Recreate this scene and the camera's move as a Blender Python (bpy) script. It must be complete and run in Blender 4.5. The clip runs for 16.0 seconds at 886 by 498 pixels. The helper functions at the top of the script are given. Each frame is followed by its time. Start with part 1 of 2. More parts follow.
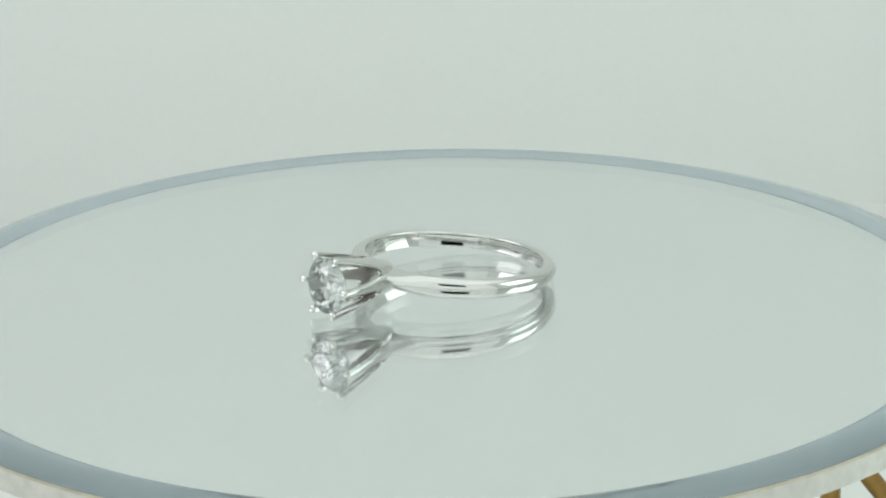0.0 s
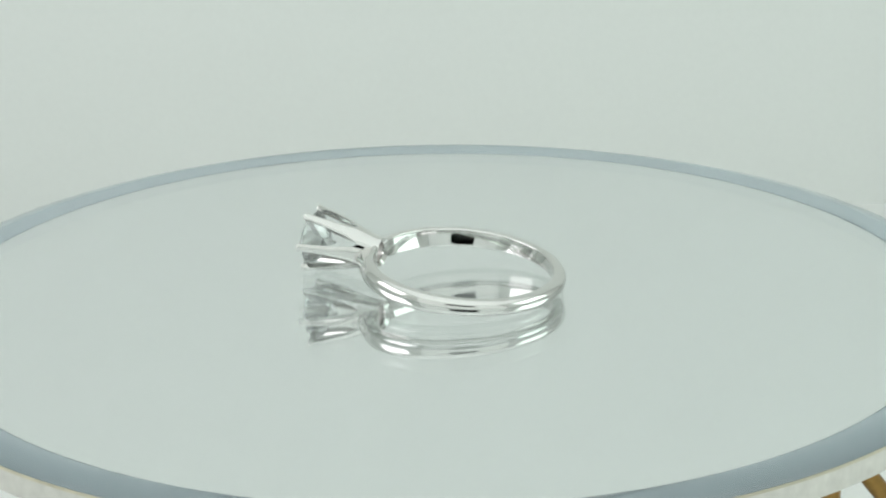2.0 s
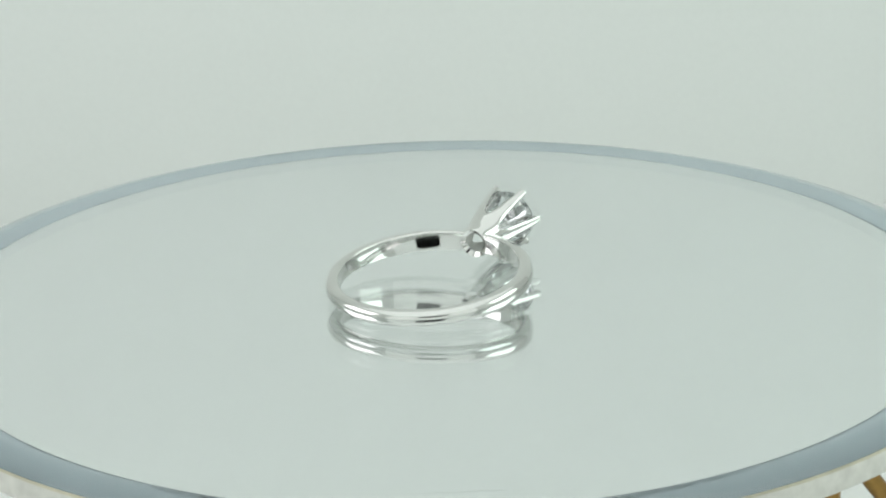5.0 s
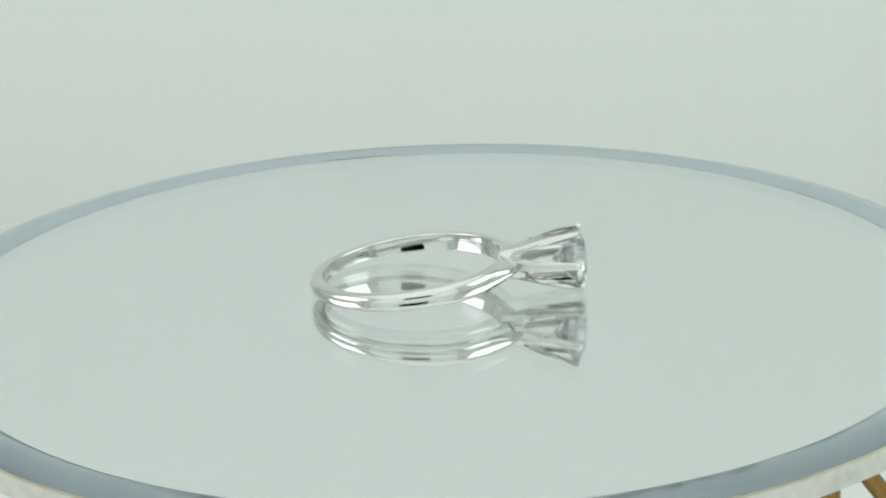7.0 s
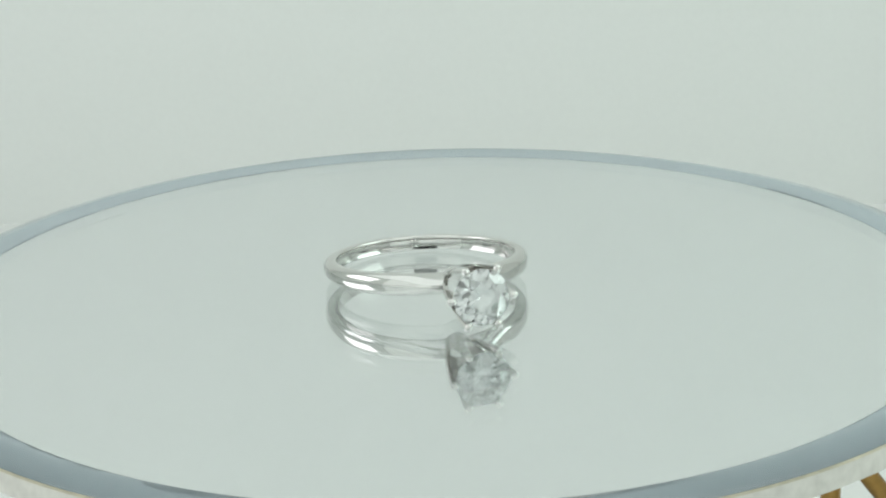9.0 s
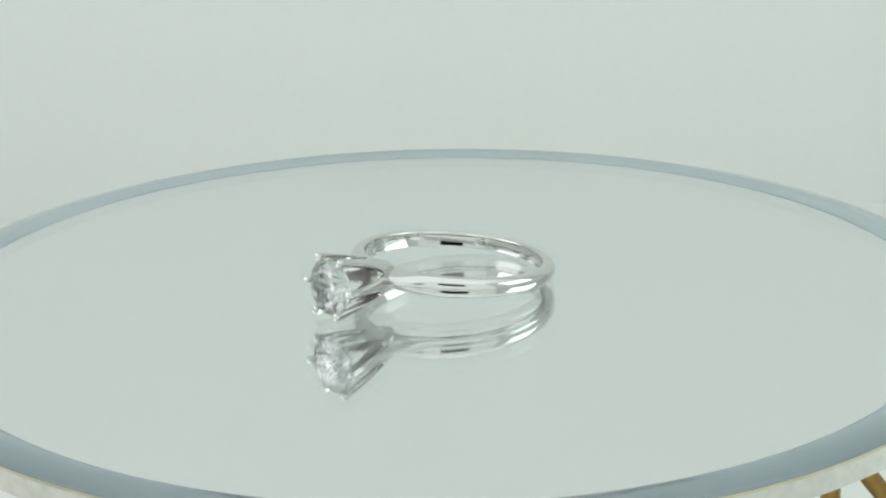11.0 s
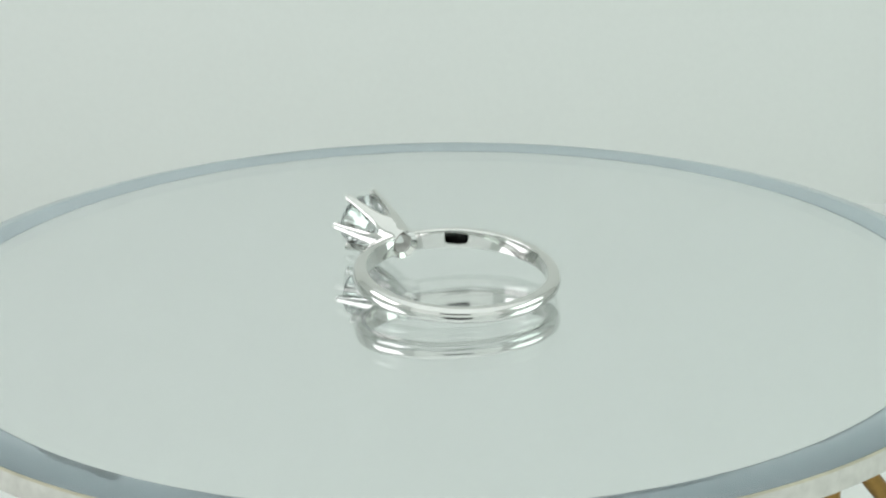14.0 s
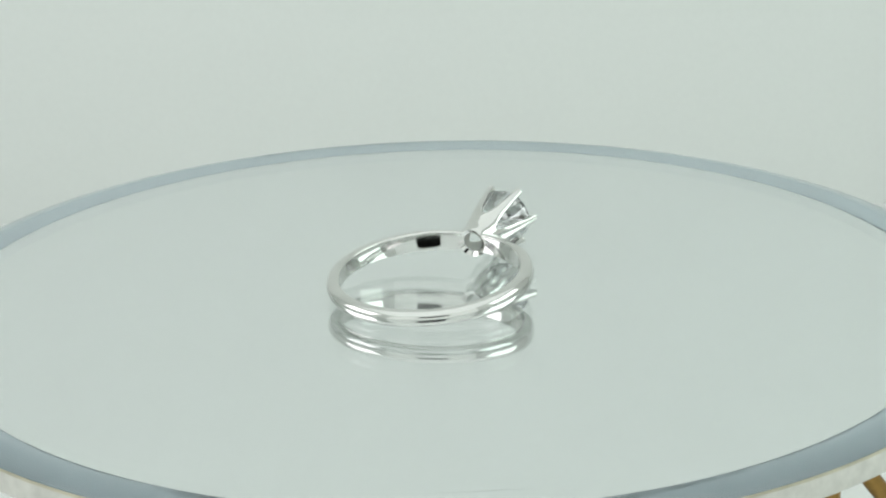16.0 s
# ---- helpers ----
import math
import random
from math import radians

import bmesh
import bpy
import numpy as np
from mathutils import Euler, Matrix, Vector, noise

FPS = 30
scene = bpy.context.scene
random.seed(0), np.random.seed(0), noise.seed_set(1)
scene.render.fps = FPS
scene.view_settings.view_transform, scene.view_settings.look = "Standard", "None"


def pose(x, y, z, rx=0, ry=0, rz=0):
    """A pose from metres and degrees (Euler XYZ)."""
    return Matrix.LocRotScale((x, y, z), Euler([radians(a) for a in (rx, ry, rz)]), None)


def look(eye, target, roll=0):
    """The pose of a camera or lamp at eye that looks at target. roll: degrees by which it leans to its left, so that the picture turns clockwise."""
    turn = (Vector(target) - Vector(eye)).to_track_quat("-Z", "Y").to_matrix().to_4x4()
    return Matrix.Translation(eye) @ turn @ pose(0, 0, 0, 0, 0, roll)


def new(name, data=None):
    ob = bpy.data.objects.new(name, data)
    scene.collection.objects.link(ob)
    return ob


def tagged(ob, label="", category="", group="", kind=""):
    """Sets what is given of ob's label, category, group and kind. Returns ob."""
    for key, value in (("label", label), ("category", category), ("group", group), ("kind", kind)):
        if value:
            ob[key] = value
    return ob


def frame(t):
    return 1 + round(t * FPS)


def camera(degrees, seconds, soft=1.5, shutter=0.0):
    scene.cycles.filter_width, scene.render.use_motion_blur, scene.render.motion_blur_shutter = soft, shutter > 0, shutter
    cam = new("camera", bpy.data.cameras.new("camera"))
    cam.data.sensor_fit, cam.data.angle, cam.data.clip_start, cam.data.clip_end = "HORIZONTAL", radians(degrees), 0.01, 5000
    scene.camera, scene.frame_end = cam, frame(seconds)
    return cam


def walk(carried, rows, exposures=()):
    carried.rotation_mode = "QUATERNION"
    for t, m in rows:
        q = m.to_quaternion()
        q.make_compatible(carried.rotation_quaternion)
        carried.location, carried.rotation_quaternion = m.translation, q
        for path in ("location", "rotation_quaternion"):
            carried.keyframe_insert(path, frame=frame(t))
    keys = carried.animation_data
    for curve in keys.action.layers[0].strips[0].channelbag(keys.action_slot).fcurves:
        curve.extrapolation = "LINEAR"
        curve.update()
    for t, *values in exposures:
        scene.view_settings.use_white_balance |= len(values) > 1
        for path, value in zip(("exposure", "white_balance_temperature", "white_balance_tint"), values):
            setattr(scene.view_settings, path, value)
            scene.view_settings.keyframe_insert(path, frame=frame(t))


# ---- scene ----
# ---- camera, a fixed eye just inside the added slot in the tent's front ----
cam = camera(22.9, 16.0, 2.1)
EYE = (0.000484, -0.18978, 0.06712)
AIM = (0.000484, 0.0, 0.00372)
walk(cam, [(0.0, look(EYE, AIM, -1.325)), (16.0, look(EYE, AIM, -1.325))])

# ---- light: a closed light tent with a ceiling panel and two side panels ----
scene.view_settings.exposure = 0.45
scene.cycles.max_bounces, scene.cycles.glossy_bounces, scene.cycles.transmission_bounces = 20, 16, 20
world = bpy.data.worlds.new("world")
scene.world = world
world.use_nodes = True
world.node_tree.nodes["Background"].inputs[0].default_value = (0.5, 0.55, 0.52, 1)
world.node_tree.nodes["Background"].inputs[1].default_value = 0.02

TABLE_Z = -0.052
BACK_Y = 0.187
FRONT_Y = -0.205
SIDE_X = 0.230
TOP_Z = 0.300


def area(name, m, sx, sy, watts, colour):
    lamp = bpy.data.lights.new(name, "AREA")
    lamp.shape, lamp.size, lamp.size_y, lamp.energy, lamp.color = "RECTANGLE", sx, sy, watts, colour
    ob = new(name, lamp)
    ob.matrix_world = m
    return ob


area("ceiling_panel_light", look((0, -0.009, TOP_Z - 0.006), (0, -0.009, 0)), 0.455, 0.388, 0.25, (0.945, 1.0, 0.997))
area("side_panel_light", look((-SIDE_X + 0.012, -0.02, 0.10), (0, -0.02, 0.03)), 0.16, 0.15, 0.135, (1.0, 0.97, 1.01))
area("side_panel_light", look((SIDE_X - 0.012, -0.02, 0.10), (0, -0.02, 0.03)), 0.16, 0.15, 0.135, (0.84, 1.0, 0.93))

# unseen fill lamps added before the front cloth, around the lens slot
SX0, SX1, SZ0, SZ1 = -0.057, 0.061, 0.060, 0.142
FRONT_FILL = 0.27 * math.pi
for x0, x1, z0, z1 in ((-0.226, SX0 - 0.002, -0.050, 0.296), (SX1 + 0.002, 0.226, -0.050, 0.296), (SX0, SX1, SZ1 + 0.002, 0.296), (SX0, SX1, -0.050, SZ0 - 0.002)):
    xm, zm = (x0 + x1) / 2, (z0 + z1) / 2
    area("front_fill_light", look((xm, FRONT_Y + 0.004, zm), (xm, 0.1, zm)), x1 - x0, z1 - z0, FRONT_FILL * (x1 - x0) * (z1 - z0), (0.945, 1.0, 0.985))


# ---- materials ----
def material(name):
    m = bpy.data.materials.new(name)
    m.use_nodes = True
    t = m.node_tree
    return m, t, t.nodes["Principled BSDF"]


def textured(name, colour, rough, metal=0.0, scale=400.0, amount=0.06, bump=0.0, coarse=30.0, rough_var=0.05):
    """A principled material with variation at two scales in its colour, its gloss and its relief."""
    m, t, b = material(name)
    co = t.nodes.new("ShaderNodeTexCoord")
    fine, wide = t.nodes.new("ShaderNodeTexNoise"), t.nodes.new("ShaderNodeTexNoise")
    fine.inputs["Scale"].default_value, wide.inputs["Scale"].default_value = scale, coarse
    fine.inputs["Detail"].default_value = 4
    add = t.nodes.new("ShaderNodeMath")
    add.operation = "ADD"
    ramp = t.nodes.new("ShaderNodeMapRange")
    ramp.inputs["From Min"].default_value, ramp.inputs["From Max"].default_value = 0.6, 1.4
    ramp.inputs["To Min"].default_value, ramp.inputs["To Max"].default_value = 1 - amount, 1 + amount
    mix = t.nodes.new("ShaderNodeVectorMath")
    mix.operation = "MULTIPLY"
    mix.inputs[0].default_value = colour
    rr = t.nodes.new("ShaderNodeMapRange")
    rr.inputs["To Min"].default_value, rr.inputs["To Max"].default_value = max(0.0, rough - rough_var), rough + rough_var
    for n in (fine, wide):
        t.links.new(co.outputs["Object"], n.inputs["Vector"])
    t.links.new(fine.outputs["Fac"], add.inputs[0])
    t.links.new(wide.outputs["Fac"], add.inputs[1])
    t.links.new(add.outputs[0], ramp.inputs["Value"])
    t.links.new(ramp.outputs[0], mix.inputs[1])
    t.links.new(mix.outputs[0], b.inputs["Base Color"])
    t.links.new(wide.outputs["Fac"], rr.inputs["Value"])
    t.links.new(rr.outputs[0], b.inputs["Roughness"])
    b.inputs["Metallic"].default_value = metal
    if bump:
        bn = t.nodes.new("ShaderNodeBump")
        bn.inputs["Strength"].default_value, bn.inputs["Distance"].default_value = bump, 0.0002
        t.links.new(fine.outputs["Fac"], bn.inputs["Height"])
        t.links.new(bn.outputs[0], b.inputs["Normal"])
    return m


def clear(name, colour, ior):
    m, t, b = material(name)
    g = t.nodes.new("ShaderNodeBsdfGlass")
    g.inputs["Color"].default_value, g.inputs["Roughness"].default_value, g.inputs["IOR"].default_value = (*colour, 1), 0.0, ior
    t.links.new(g.outputs[0], t.nodes["Material Output"].inputs["Surface"])
    return m


TENT = textured("tent_cloth", (0.77, 0.79, 0.77), 0.9, scale=900, amount=0.015, bump=0.015, coarse=7)
SHEET = textured("white_sheet", (0.76, 0.77, 0.75), 0.8, scale=900, amount=0.02, coarse=12)
DARK = textured("slot_dark", (0.022, 0.023, 0.024), 0.8, scale=60, amount=0.2, coarse=5)
PLATINUM = textured("white_gold", (0.665, 0.66, 0.64), 0.03, 1.0, scale=2500, amount=0.02, coarse=300, rough_var=0.012)
SATIN = textured("satin_white_gold", (0.52, 0.51, 0.485), 0.34, 1.0, scale=2500, amount=0.06, coarse=400, rough_var=0.08)
SILVER = textured("mirror_silvering", (0.83, 0.845, 0.845), 0.012, 1.0, scale=300, amount=0.008, coarse=30, rough_var=0.006)
BORDER = textured("grey_border", (0.402, 0.472, 0.505), 0.22, 0.5, scale=500, amount=0.06, coarse=60)
CORROSION = textured("silver_corrosion", (0.145, 0.178, 0.188), 0.6, 0.2, scale=1500, amount=0.5, coarse=200)
PLATTER = textured("platter_acrylic", (0.82, 0.81, 0.75), 0.3, scale=700, amount=0.04, coarse=70)
EDGE = textured("ground_glass_edge", (0.63, 0.62, 0.575), 0.16, scale=900, amount=0.16, coarse=70, rough_var=0.1)
ARRIS = textured("yellowed_arris", (0.49, 0.455, 0.34), 0.35, scale=700, amount=0.3, coarse=60)
DUST = textured("dust", (0.46, 0.48, 0.47), 0.8, scale=3000, amount=0.3, coarse=800)
GOLD = textured("brushed_gold", (0.33, 0.20, 0.065), 0.3, 1.0, scale=1800, amount=0.15, bump=0.15, coarse=140)
GLASS = clear("clear_glass", (0.995, 0.998, 0.998), 1.5)
DIAMOND = clear("diamond", (0.885, 0.892, 0.89), 2.42)


# ---- mesh helpers ----
def part(name, bm, mat, parent=None, label="", smooth=True, m=None):
    me = bpy.data.meshes.new(name)
    bmesh.ops.recalc_face_normals(bm, faces=bm.faces[:])
    bm.to_mesh(me)
    bm.free()
    for p in me.polygons:
        p.use_smooth = smooth
    if smooth:
        me.set_sharp_from_angle(angle=radians(38))
    me.materials.append(mat)
    ob = new(name, me)
    if parent:
        ob.parent = parent
    if m is not None:
        ob.matrix_basis = m
    if label:
        ob["label"] = label
    return ob


def box(bm, x0, y0, z0, x1, y1, z1):
    vs = [bm.verts.new((x, y, z)) for x in (x0, x1) for y in (y0, y1) for z in (z0, z1)]
    for f in ((0, 1, 3, 2), (4, 6, 7, 5), (0, 4, 5, 1), (2, 3, 7, 6), (0, 2, 6, 4), (1, 5, 7, 3)):
        bm.faces.new([vs[i] for i in f])


def lathe(bm, profile, n=96, close=True):
    """Turn a profile of (radius, height) about z; points with radius 0 become poles."""
    rings = []
    for r, z in profile:
        if r == 0:
            rings.append([bm.verts.new((0, 0, z))])
        else:
            rings.append([bm.verts.new((r * math.cos(math.tau * i / n), r * math.sin(math.tau * i / n), z)) for i in range(n)])
    pairs = list(zip(rings, rings[1:])) + ([(rings[-1], rings[0])] if close else [])
    for a, b in pairs:
        for i in range(n):
            j = (i + 1) % n
            q = [a[i % len(a)], a[j % len(a)], b[j % len(b)], b[i % len(b)]]
            q = [v for k, v in enumerate(q) if v not in q[:k]]
            if len(q) > 2:
                bm.faces.new(q)


def rod(bm, p0, p1, r0, r1, n=24):
    p0, p1 = Vector(p0), Vector(p1)
    q = (p1 - p0).to_track_quat("Z", "Y")
    rings = []
    length = (p1 - p0).length
    for d, r in ((0, r0 * 0.8), (r0 * 0.2, r0), (length - r1 * 0.2, r1), (length, r1 * 0.8)):
        rings.append([bm.verts.new(p0 + q @ Vector((r * math.cos(math.tau * i / n), r * math.sin(math.tau * i / n), d))) for i in range(n)])
    for a, b in zip(rings, rings[1:]):
        for i in range(n):
            bm.faces.new((a[i], a[(i + 1) % n], b[(i + 1) % n], b[i]))
    bm.faces.new(rings[0][::-1])
    bm.faces.new(rings[-1])


# ---- the tent and the table ----
T = 0.004


def structure(name, boxes, mat, label, category):
    bm = bmesh.new()
    for b in boxes:
        box(bm, *b)
    return tagged(part(name, bm, mat, None, label, smooth=False), label, category, kind="structure")


structure("floor", [(-SIDE_X - T, FRONT_Y - 0.3, TABLE_Z - 0.02, SIDE_X + T, BACK_Y + T, TABLE_Z)], SHEET, "smooth white sheet covering the tabletop", "tabletop")
structure("wall_back", [(-SIDE_X - T, BACK_Y, TABLE_Z, SIDE_X + T, BACK_Y + T, TOP_Z)], TENT, "pale greenish white cloth backdrop of the light tent", "backdrop")
structure("wall_left", [(-SIDE_X - T, FRONT_Y - 0.3, TABLE_Z, -SIDE_X, BACK_Y, TOP_Z)], TENT, "white cloth side of the light tent", "wall")
structure("wall_right", [(SIDE_X, FRONT_Y - 0.3, TABLE_Z, SIDE_X + T, BACK_Y, TOP_Z)], TENT, "white cloth side of the light tent", "wall")
structure("ceiling", [(-SIDE_X - T, FRONT_Y - 0.3, TOP_Z, SIDE_X + T, BACK_Y + T, TOP_Z + T)], TENT, "white cloth top of the light tent", "ceiling")
# the front cloth's slot and dark box are added in place of a phone
def slotted_front():
    bm = bmesh.new()
    n = 96
    cx, cz, hx, hz = (SX0 + SX1) / 2, (SZ0 + SZ1) / 2, (SX1 - SX0) / 2, (SZ1 - SZ0) / 2
    rows = {}
    for y in (FRONT_Y, FRONT_Y - T):
        hole, rim = [], []
        for i in range(n):
            c, q = math.cos(math.tau * (i + 0.5) / n), math.sin(math.tau * (i + 0.5) / n)
            hole.append(bm.verts.new((cx + hx * math.copysign(abs(c) ** 0.5, c), y, cz + hz * math.copysign(abs(q) ** 0.5, q))))
            k = min(((SIDE_X - cx) if c > 0 else (SIDE_X + cx)) / max(abs(c), 1e-6), ((TOP_Z - cz) if q > 0 else (cz - TABLE_Z)) / max(abs(q), 1e-6))
            rim.append(bm.verts.new((cx + c * k, y, cz + q * k)))
        rows[y] = (hole, rim)
        for i in range(n):
            j = (i + 1) % n
            bm.faces.new((hole[i], hole[j], rim[j], rim[i]))
    (h0, r0), (h1, r1) = rows[FRONT_Y], rows[FRONT_Y - T]
    for i in range(n):
        j = (i + 1) % n
        bm.faces.new((h0[i], h0[j], h1[j], h1[i]))
        bm.faces.new((r0[i], r0[j], r1[j], r1[i]))
    label = "white cloth tent front with a slot in place of a phone"
    return tagged(part("wall_front", bm, TENT, None, label, smooth=False), label, "wall", kind="structure")


slotted_front()
structure("wall_dark_box", [(-SIDE_X, FRONT_Y - 0.30, TABLE_Z, SIDE_X, FRONT_Y - 0.296, TOP_Z), (-SIDE_X, FRONT_Y - 0.296, TABLE_Z, SIDE_X, FRONT_Y - 0.02, TABLE_Z + 0.003),
                        (-SIDE_X, FRONT_Y - 0.296, TOP_Z - 0.003, SIDE_X, FRONT_Y - 0.02, TOP_Z), (-SIDE_X, FRONT_Y - 0.296, TABLE_Z, -SIDE_X + 0.003, FRONT_Y - 0.02, TOP_Z),
                        (SIDE_X - 0.003, FRONT_Y - 0.296, TABLE_Z, SIDE_X, FRONT_Y - 0.02, TOP_Z)], DARK, "unseen dark box behind the slot, in place of a phone", "wall")

# ---- how the turntable turns ----
OMEGA = 32.536
TILT_A, TILT_B = -0.4346, 0.2416
PIVOT = -0.00055


def turned(t):
    return pose(0, 0, PIVOT) @ pose(0, 0, 0, 0, 0, -OMEGA * t) @ pose(0, 0, 0, 0, TILT_B, 0) @ pose(0, 0, 0, TILT_A, 0, 0) @ pose(0, 0, -PIVOT)


# ---- the turntable ----
R_OUT, R_MIRROR = 0.0500, 0.04582
GLASS_TOP, THICK = 0.00010, 0.0022
ECC = (-0.00029, -0.00029)


def make_turntable():
    root = new("mirror_turntable")
    tagged(root, "round glass mirror turntable with clear rim and worn silvering", "turntable")
    at = pose(*ECC, 0)
    bm = bmesh.new()
    # polished rim: the flat top rolls off to the edge
    top = GLASS_TOP
    prof = [(0, top), (0.030, top), (0.0475, top), (0.0478, top - 0.00003), (0.0486, top - 0.00022), (0.0494, top - 0.00045), (0.0498, top - 0.00056), (R_OUT, -0.00056),
            (R_OUT, -THICK), (0, -THICK)]
    lathe(bm, prof, 256, close=False)
    glass = part("glass_disc", bm, GLASS, root, "clear glass disc with a bevelled rim", m=at)
    for p in glass.data.polygons:
        p.use_smooth = abs(p.normal.z) < 0.999
    glass.visible_shadow = False
    bm = bmesh.new()
    lathe(bm, [(0, -THICK + 0.00012), (R_MIRROR, -THICK + 0.00012), (R_MIRROR, -THICK + 0.00004), (0, -THICK + 0.00004)], 256, close=False)
    part("mirror_backing", bm, SILVER, root, "silvered mirror layer under the glass", smooth=False, m=at)
    bm = bmesh.new()
    lathe(bm, [(R_MIRROR + 0.00002, -THICK + 0.00011), (R_OUT - 0.00003, -THICK + 0.00011), (R_OUT - 0.00003, -THICK + 0.00003), (R_MIRROR + 0.00002, -THICK + 0.00003)], 256)
    part("border", bm, BORDER, root, "blue-grey unsilvered border", smooth=False, m=at)
    bm = bmesh.new()
    lathe(bm, [(R_OUT + 0.00006, -0.00080), (R_OUT + 0.00009, -0.00090), (R_OUT + 0.00010, -0.0012), (R_OUT + 0.00010, -THICK - 0.0002), (R_OUT + 0.00006, -THICK - 0.00042), (R_OUT - 0.0004, -THICK - 0.00048)], 256, close=False)
    part("ground_edge", bm, EDGE, root, "creamy ground edge of the glass", m=at)
    bm = bmesh.new()
    lathe(bm, [(R_OUT + 0.00001, -0.00057), (R_OUT + 0.00005, -0.00064), (R_OUT + 0.00006, -0.00080)], 256, close=False)
    part("arris", bm, ARRIS, root, "yellowish ground arris of the glass", m=at)
    # worn line where the silvering ends, with darker runs along it
    rng = random.Random(4)
    runs = [(328.8, 5.6, 0.00095), (80, 62.0, 0.00034), (89, 1.6, 0.0006), (105.5, 0.8, 0.0005), (154.2, 0.8, 0.0006), (155.7, 0.6, 0.0004), (159, 1.1, 0.0005),
            (162.6, 1.2, 0.0005), (166.6, 1.9, 0.0006), (176, 2.6, 0.0006), (179.6, 1.6, 0.0005), (183.6, 1.1, 0.0005), (187.8, 0.9, 0.0005), (192.5, 1.6, 0.0006),
            (198.5, 0.6, 0.0005), (202, 0.5, 0.0004), (204.5, 0.5, 0.0004), (206.7, 0.5, 0.0004), (208.8, 0.5, 0.0004), (212, 0.5, 0.0004)]
    runs += [(c, rng.uniform(0.35, 0.7), rng.uniform(0.0004, 0.0006)) for c in (269, 272, 274.3, 278.8, 285.2, 291, 299.3, 303.6)]
    bm = bmesh.new()
    n = 1440
    wear = [rng.uniform(0.55, 1.0) for _ in range(n // 3)]
    ins, outs = [], []
    for i in range(n):
        a = 360 * i / n
        k, f = divmod(i, 3)
        rough = wear[k] + (wear[(k + 1) % len(wear)] - wear[k]) * f / 3
        w = 0.00007 * rough
        for c, half, amp in runs:
            d = abs((a - c + 180) % 360 - 180)
            if d < half:
                w = max(w, 0.62 * amp * min(1.0, (half - d) / (0.4 if half < 20 else 12.0)) * rough)
        ca, sa = math.cos(radians(a)), math.sin(radians(a))
        ins.append(bm.verts.new(((R_MIRROR - 0.00002) * ca, (R_MIRROR - 0.00002) * sa, -THICK + 0.00016)))
        outs.append(bm.verts.new(((R_MIRROR + w) * ca, (R_MIRROR + w) * sa, -THICK + 0.00016)))
    for i in range(n):
        bm.faces.new((ins[i], ins[(i + 1) % n], outs[(i + 1) % n], outs[i]))
    part("silver_edge", bm, CORROSION, root, "ragged dark line of corroded silvering", smooth=False, m=at)
    bm = bmesh.new()
    lathe(bm, [(0, -THICK - 0.0002), (0.0452, -THICK - 0.0002), (0.0455, -THICK - 0.0004), (0.0455, -THICK - 0.0018), (0.0450, -THICK - 0.0021),
               (0, -THICK - 0.0021)], 192, close=False)
    part("platter", bm, PLATTER, root, "cream white platter under the glass", m=at)
    # dust and a faint scratch on the glass
    for x, y, r in ((33.0, -13.1, 0.10), (32.7, -10.3, 0.07), (31.2, -10.8, 0.06), (-24.0, 21.0, 0.06), (12.0, -33.0, 0.07), (-36.0, -8.0, 0.05)):
        bm = bmesh.new()
        bmesh.ops.create_icosphere(bm, subdivisions=1, radius=r * 0.0007)
        for v in bm.verts:
            v.co = Vector((v.co.x * rng.uniform(0.7, 1.6), v.co.y * rng.uniform(0.7, 1.3), v.co.z * 0.4 + 0.00003))
        part("dust_speck", bm, DUST, root, m=pose(x * 0.001, y * 0.001, GLASS_TOP))
    bm = bmesh.new()
    last = None
    for i in range(25):
        a, r = radians(69 + 10.5 * i / 24), 0.04415 + 0.00005 * math.sin(i * 0.7)
        w = 0.00003 * math.sin(math.pi * (i + 0.5) / 25)
        row = [bm.verts.new(((r + k) * math.cos(a), (r + k) * math.sin(a), z)) for k, z in ((-w, GLASS_TOP + 0.000004), (0, GLASS_TOP + 0.00002), (w, GLASS_TOP + 0.000004))]
        if last:
            bm.faces.new((last[0], last[1], row[1], row[0]))
            bm.faces.new((last[1], last[2], row[2], row[1]))
        last = row
    part("scratch", bm, DUST, root, "faint hairline scratch")
    return root


turntable = make_turntable()


# ---- the gold stand under it ----
def make_stand():
    root = new("turntable_stand")
    root.location = (0, 0, TABLE_Z)
    tagged(root, "brushed gold metal stand with splayed legs under the turntable", "stand")
    top = -THICK - 0.0026 - TABLE_Z
    bm = bmesh.new()
    lathe(bm, [(0, top), (0.022, top), (0.024, top - 0.001), (0.024, top - 0.006), (0.022, top - 0.007), (0, top - 0.007)], 64, close=False)
    part("hub", bm, GOLD, root)
    for a in (0, 100, 180):
        turn = pose(0, 0, 0, 0, 0, a)
        bm = bmesh.new()
        rod(bm, turn @ Vector((0.0325, -0.0255, top - 0.0002)), turn @ Vector((0.0672, -0.0190, 0.0008)), 0.0008, 0.0008)
        part("leg", bm, GOLD, root)
        bm = bmesh.new()
        rod(bm, turn @ Vector((0.0327, -0.0215, top - 0.0002)), turn @ Vector((0.0327, -0.0215, 0.0)), 0.00085, 0.00085)
        part("strut", bm, GOLD, root)
        bm = bmesh.new()
        rod(bm, turn @ Vector((0.018, -0.0138, top - 0.0010)), turn @ Vector((0.0325, -0.0252, top - 0.0010)), 0.0007, 0.0007)
        part("spoke", bm, GOLD, root)
    return root


make_stand()


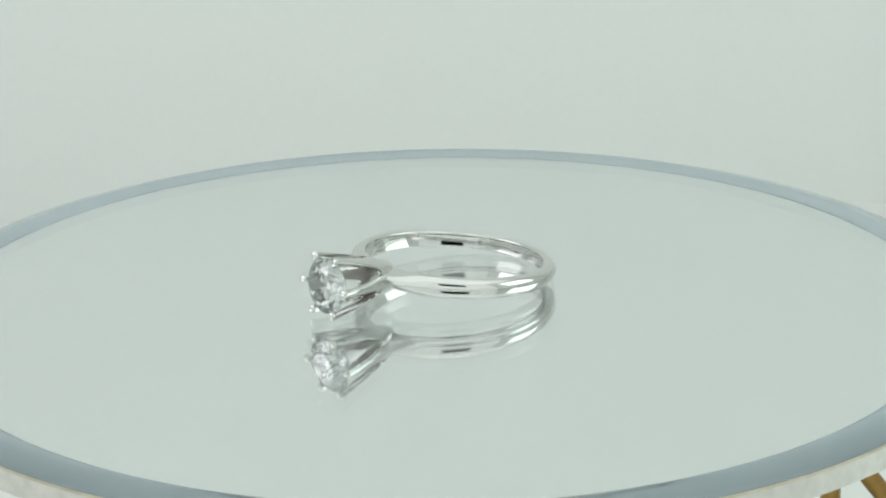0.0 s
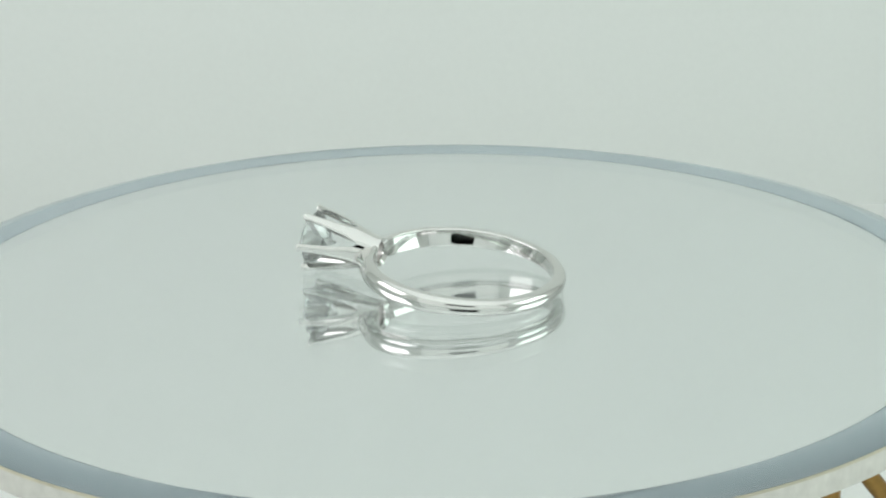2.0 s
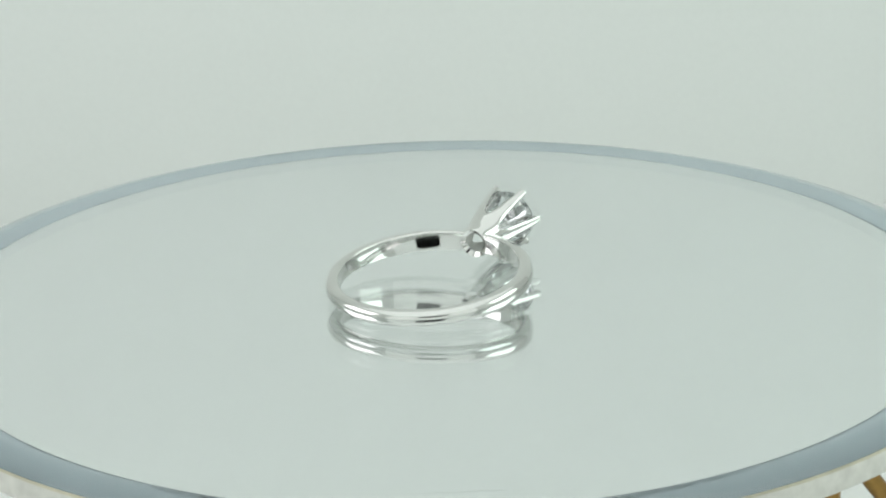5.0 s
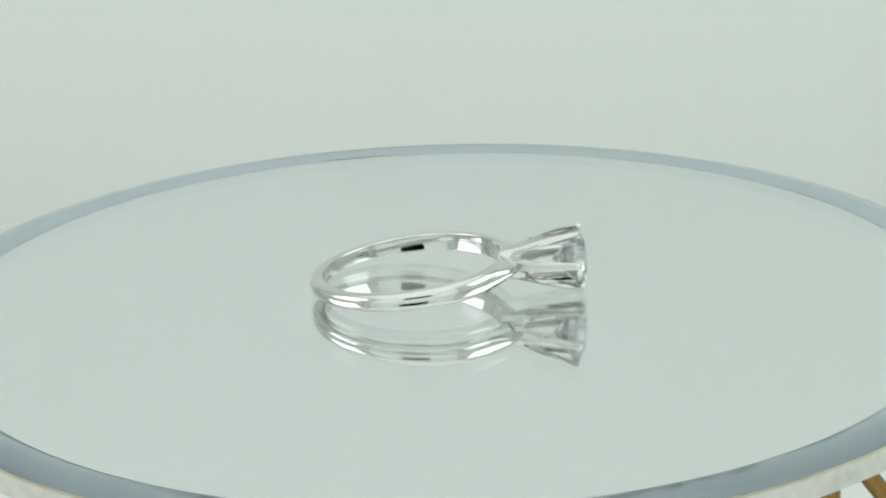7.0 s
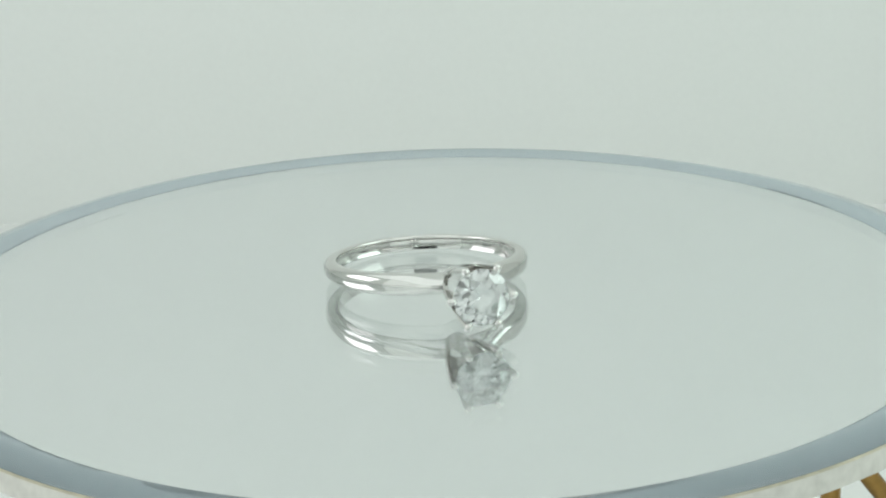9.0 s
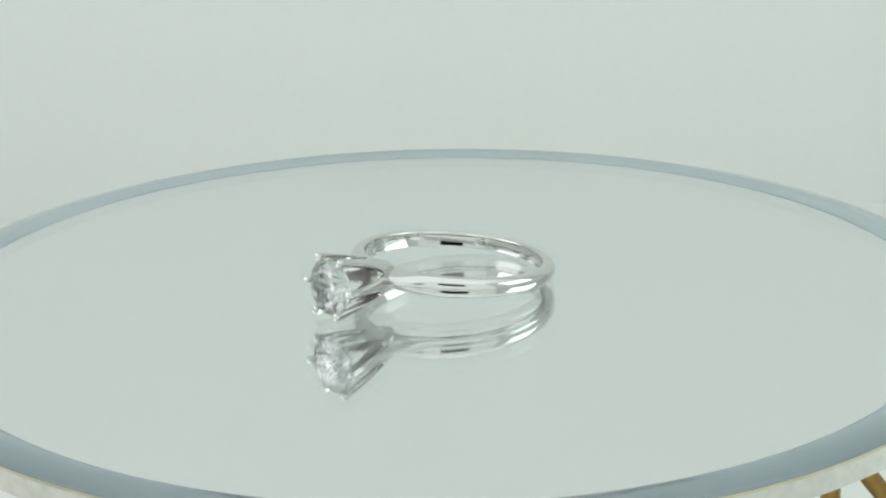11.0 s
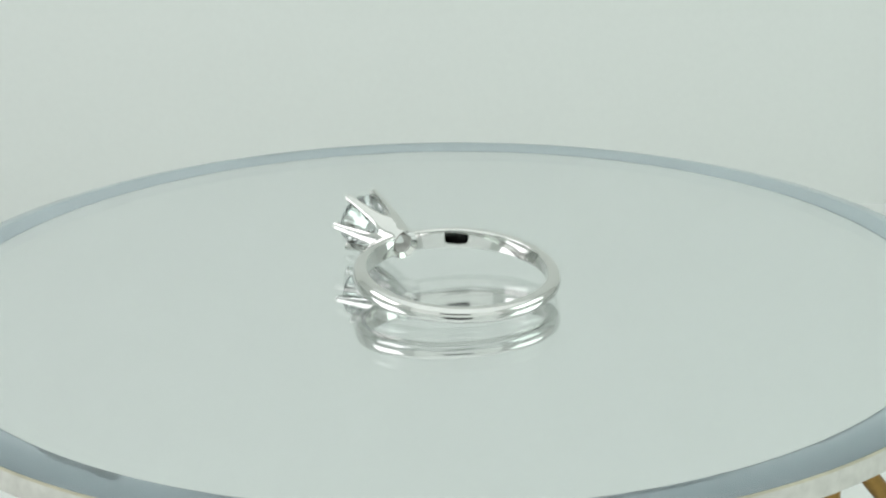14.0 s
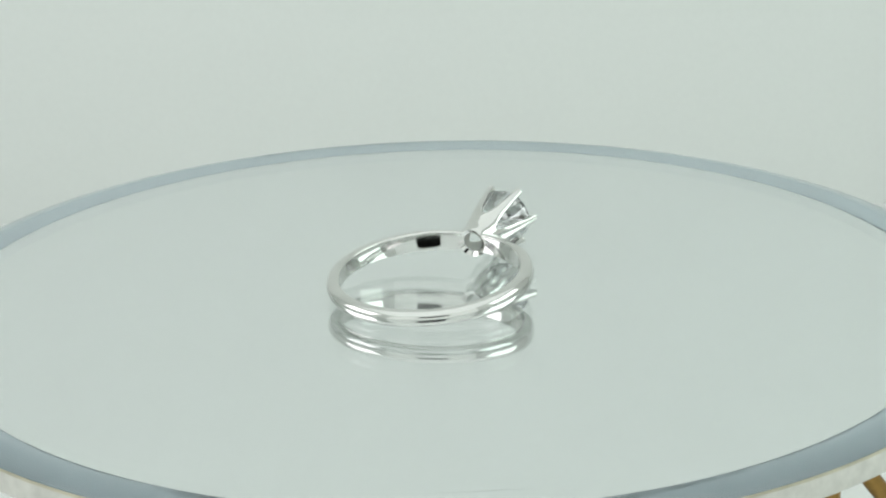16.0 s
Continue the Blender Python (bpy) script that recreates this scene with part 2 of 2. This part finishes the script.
# ---- the ring, lying on its side on the glass; its head points along local +x, its bore along local z ----
def smooth01(x):
    x = min(1.0, max(0.0, x))
    return x * x * (3 - 2 * x)


BORE = 0.00820


def between(x, pts):
    """Straight interpolation in a short table of (x, value)."""
    for (x0, v0), (x1, v1) in zip(pts, pts[1:]):
        if x <= x1:
            return v0 + (v1 - v0) * max(0.0, x - x0) / (x1 - x0)
    return pts[-1][1]


def make_band(root):
    """The shank: nearly flat polished bore, domed outside, wider towards the shoulders and pinched at the head."""
    bm = bmesh.new()
    n, k = 300, 48
    rings = []
    # open where the hollow head passes through
    for i in range(n + 1):
        turn = 2 * i / n
        d = 7.6 + (180 - 7.6) * min(turn, 2 - turn)
        s = smooth01((40 - d) / 30)
        half = 0.001 * between(d, ((8, 0.98), (25, 1.03), (48, 0.99), (70, 0.93), (90, 0.87), (135, 0.745), (180, 0.755)))
        outer = 0.00947 + 0.00070 * smooth01((32 - d) / 24)
        inner = BORE
        mid = inner + 0.00036
        ring = []
        for j in range(k):
            if j < 25:
                # the dome outside
                th = math.pi * (j / 24 - 0.5)
                c, q = max(0.0, math.cos(th)), math.sin(th)
                r = mid + (outer - mid) * c ** 0.85
                v = half * math.copysign(abs(q) ** 0.85, q) * (1 - 0.36 * s * c ** 0.5)
            else:
                # the bore: very slightly bowed, with a softly rounded edge on either side
                u = (j - 24) / (k - 24)
                e = min(u, 1 - u) / 0.25
                side = 1 if u < 0.5 else -1
                if e < 1:
                    r = mid - (mid - inner - 0.00004) * math.sin(e * math.pi / 2)
                    v = side * (half - 0.00018 * (1 - math.cos(e * math.pi / 2)))
                else:
                    flat = 1 - (u - 0.25) / 0.25
                    r = inner + 0.00004 * flat * flat
                    v = (half - 0.00018) * flat
            # the ends lie against the round head
            end = math.asin(math.sqrt(max(0.0, (head_radius(r * 1000) * 0.001 - 0.00004) ** 2 - v * v)) / r)
            a = end + (math.pi - end) * min(turn, 2 - turn)
            a = a if turn <= 1 else math.tau - a
            ring.append(bm.verts.new((r * math.cos(a), r * math.sin(a), v)))
        rings.append(ring)
    for a, b in zip(rings, rings[1:]):
        for j in range(k):
            bm.faces.new((a[j], b[j], b[(j + 1) % k], a[(j + 1) % k]))
    bm.faces.new(rings[0])
    bm.faces.new(rings[-1][::-1])
    return part("band", bm, PLATINUM, root, "polished tapered white gold band")


def head_radius(x):
    """Outer radius of the tulip head at x millimetres from the ring's centre."""
    return between(x, ((7.2, 1.26), (8.2, 1.41), (9.3, 1.58), (10.2, 1.86), (12.0, 2.42), (14.0, 2.88), (15.6, 3.20)))


def make_head(root):
    turn = pose(0, 0, 0, 0, 90, 0)
    # hollow tapered base, its mouth trimmed to the curve of the bore and countersunk
    bm = bmesh.new()
    n = 72
    rows = []
    outside = [8.10 + 1.90 * i / 9 for i in range(10)]
    for x, side in [(x, 0) for x in outside] + [(x, 1) for x in reversed(outside)]:
        row = []
        r = head_radius(x) - (0.05 if x == outside[0] and side == 0 else 0.0) - side * (0.45 - 0.01 * smooth01((x - 8.1) / 1.3))
        for i in range(n):
            a = math.tau * i / n
            y = r * math.sin(a)
            mouth = math.sqrt((BORE * 1000 - 0.015) ** 2 - y * y)
            row.append(bm.verts.new(Vector((r * math.cos(a), y, x + (mouth + side * 0.26 - 8.10) * (1 - smooth01((x - 8.10) / 1.2)))) * 0.001))
        rows.append(row)
    for a, b in zip(rows, rows[1:] + rows[:1]):
        for i in range(n):
            bm.faces.new((a[i], a[(i + 1) % n], b[(i + 1) % n], b[i]))
    base = part("head_base", bm, PLATINUM, root, "hollow tapered setting base", m=turn)
    base.data.materials.append(SATIN)
    for p in base.data.polygons:
        if p.normal.x * p.center.x + p.normal.y * p.center.y < 0 and p.center.z > 0.0086:
            p.material_index = 1
    # six claws, widening into the base between rounded notches; the notches across the shank are shallower
    shapes, tip_mesh = {}, None
    for k in range(6):
        angle = 30 + 60 * k
        # notch start at the lower and the upper angle's side, in millimetres
        sides = tuple(10.85 if (angle + d) % 180 == 0 else 10.1 for d in (-30, 30))
        if sides not in shapes:
            bm = bmesh.new()
            rows = []
            for i in range(48):
                x = 10.0 + 5.50 * i / 47
                r = head_radius(x)
                thick = 0.44 + 0.22 * smooth01((x - 10) / 3)
                w = 0.60 - 0.24 * smooth01((x - 10.8) / 4.4)
                full = r * radians(30)
                half = []
                for start in sides:
                    e = min(1.0, max(0.0, 1 - (x - start) / 1.5))
                    half.append(w + (full - w) * (1 - math.sqrt(1 - e * e)))
                row = []
                free = smooth01((x - 10.4) / 1.6)
                for j in range(11):
                    u = -1 + 2 * j / 10
                    h = half[0] if u < 0 else half[1]
                    ang = u * h / r
                    drop = 0.10 * u ** 4 * free
                    row.append(((r - drop) * math.cos(ang), (r - drop) * math.sin(ang), x))
                for j in range(11):
                    u = 1 - 2 * j / 10
                    h = half[0] if u < 0 else half[1]
                    ang = u * h * (0.96 - 0.16 * free) / r
                    ri = r - thick + (0.05 * u ** 4 + 0.14 * u * u * free)
                    row.append((ri * math.cos(ang), ri * math.sin(ang), x))
                rows.append([bm.verts.new(Vector(p) * 0.001) for p in row])
            for a, b in zip(rows, rows[1:]):
                for j in range(22):
                    bm.faces.new((a[j], a[(j + 1) % 22], b[(j + 1) % 22], b[j]))
            bm.faces.new(rows[0][::-1])
            bm.faces.new(rows[-1])
            ob = part("claw", bm, PLATINUM, root)
            # the inside is left satin, the outside and the tips are polished
            ob.data.materials.append(SATIN)
            for p in ob.data.polygons:
                if p.normal.x < -0.6:
                    p.material_index = 1
            shapes[sides] = ob.data
        else:
            ob = new("claw", shapes[sides])
            ob.parent = root
        # rounded tip folded over the stone
        if tip_mesh is None:
            bm = bmesh.new()
            for v in bmesh.ops.create_uvsphere(bm, u_segments=18, v_segments=12, radius=0.00030)["verts"]:
                v.co = Vector((v.co.x * 1.55 + 0.00280, v.co.y * 1.15, v.co.z * 0.9 + 0.01547))
            tip_mesh = part("claw_tip", bm, PLATINUM, ob, "polished rounded claw tip").data
        else:
            tip = new("claw_tip", tip_mesh)
            tip.parent = ob
            tip["label"] = "polished rounded claw tip"
        ob.matrix_basis = turn @ pose(0, 0, 0, 0, 0, angle)


def make_stone(root):
    bm = bmesh.new()
    bmesh.ops.create_cube(bm, size=0.02)
    R = 0.00252

    def cut(normal, point):
        res = bmesh.ops.bisect_plane(bm, geom=bm.verts[:] + bm.edges[:] + bm.faces[:], plane_co=point, plane_no=normal, clear_outer=True, dist=1e-8)
        edges = [g for g in res["geom_cut"] if isinstance(g, bmesh.types.BMEdge)]
        if len(edges) > 2:
            bmesh.ops.edgeloop_fill(bm, edges=edges)

    def ring_of(count, start, slope, height, r):
        for i in range(count):
            a = math.tau * (i + start) / count
            s = math.radians(slope)
            nrm = Vector((math.sin(abs(s)) * math.cos(a), math.sin(abs(s)) * math.sin(a), math.cos(s) if slope > 0 else -math.cos(s)))
            cut(nrm, Vector((r * math.cos(a), r * math.sin(a), height)))

    ring_of(32, 0, 90, 0, R)
    cut(Vector((0, 0, 1)), Vector((0, 0, 0.00077)))
    ring_of(8, 0, 34.5, 0.00008, R)
    ring_of(16, 0.5, 40.5, 0.00009, R * 0.995)
    ring_of(8, 0.5, 22.0, 0.00077, R * 0.535)
    ring_of(8, 0, -40.9, -0.00008, R)
    ring_of(16, 0.5, -42.4, -0.00009, R * 0.995)
    return part("stone", bm, DIAMOND, root, "clear round brilliant-cut stone", smooth=False, m=pose(0.01515, 0, 0, 0, 90, 0) @ pose(0, 0, 0, 0, 0, 8))


def make_ring():
    root = new("solitaire_ring")
    tagged(root, "polished white gold ring with a round clear stone in six claws", "ring")
    make_band(root)
    make_head(root)
    make_stone(root)
    return root


ring = make_ring()
RING_TILT, RING_ROLL = 5.3, -0.8
RING_AT = pose(0.00144, 0.00183, 0.00180, 0, 0, 221.6) @ pose(0, 0, 0, 0, -RING_TILT, 0) @ pose(0, 0, 0, RING_ROLL, 0, 0)


# ---- everything that moves ----
def motions():
    steps = [i * 0.25 for i in range(65)]
    walk(turntable, [(t, turned(t)) for t in steps])
    walk(ring, [(t, turned(t) @ RING_AT) for t in steps])


motions()
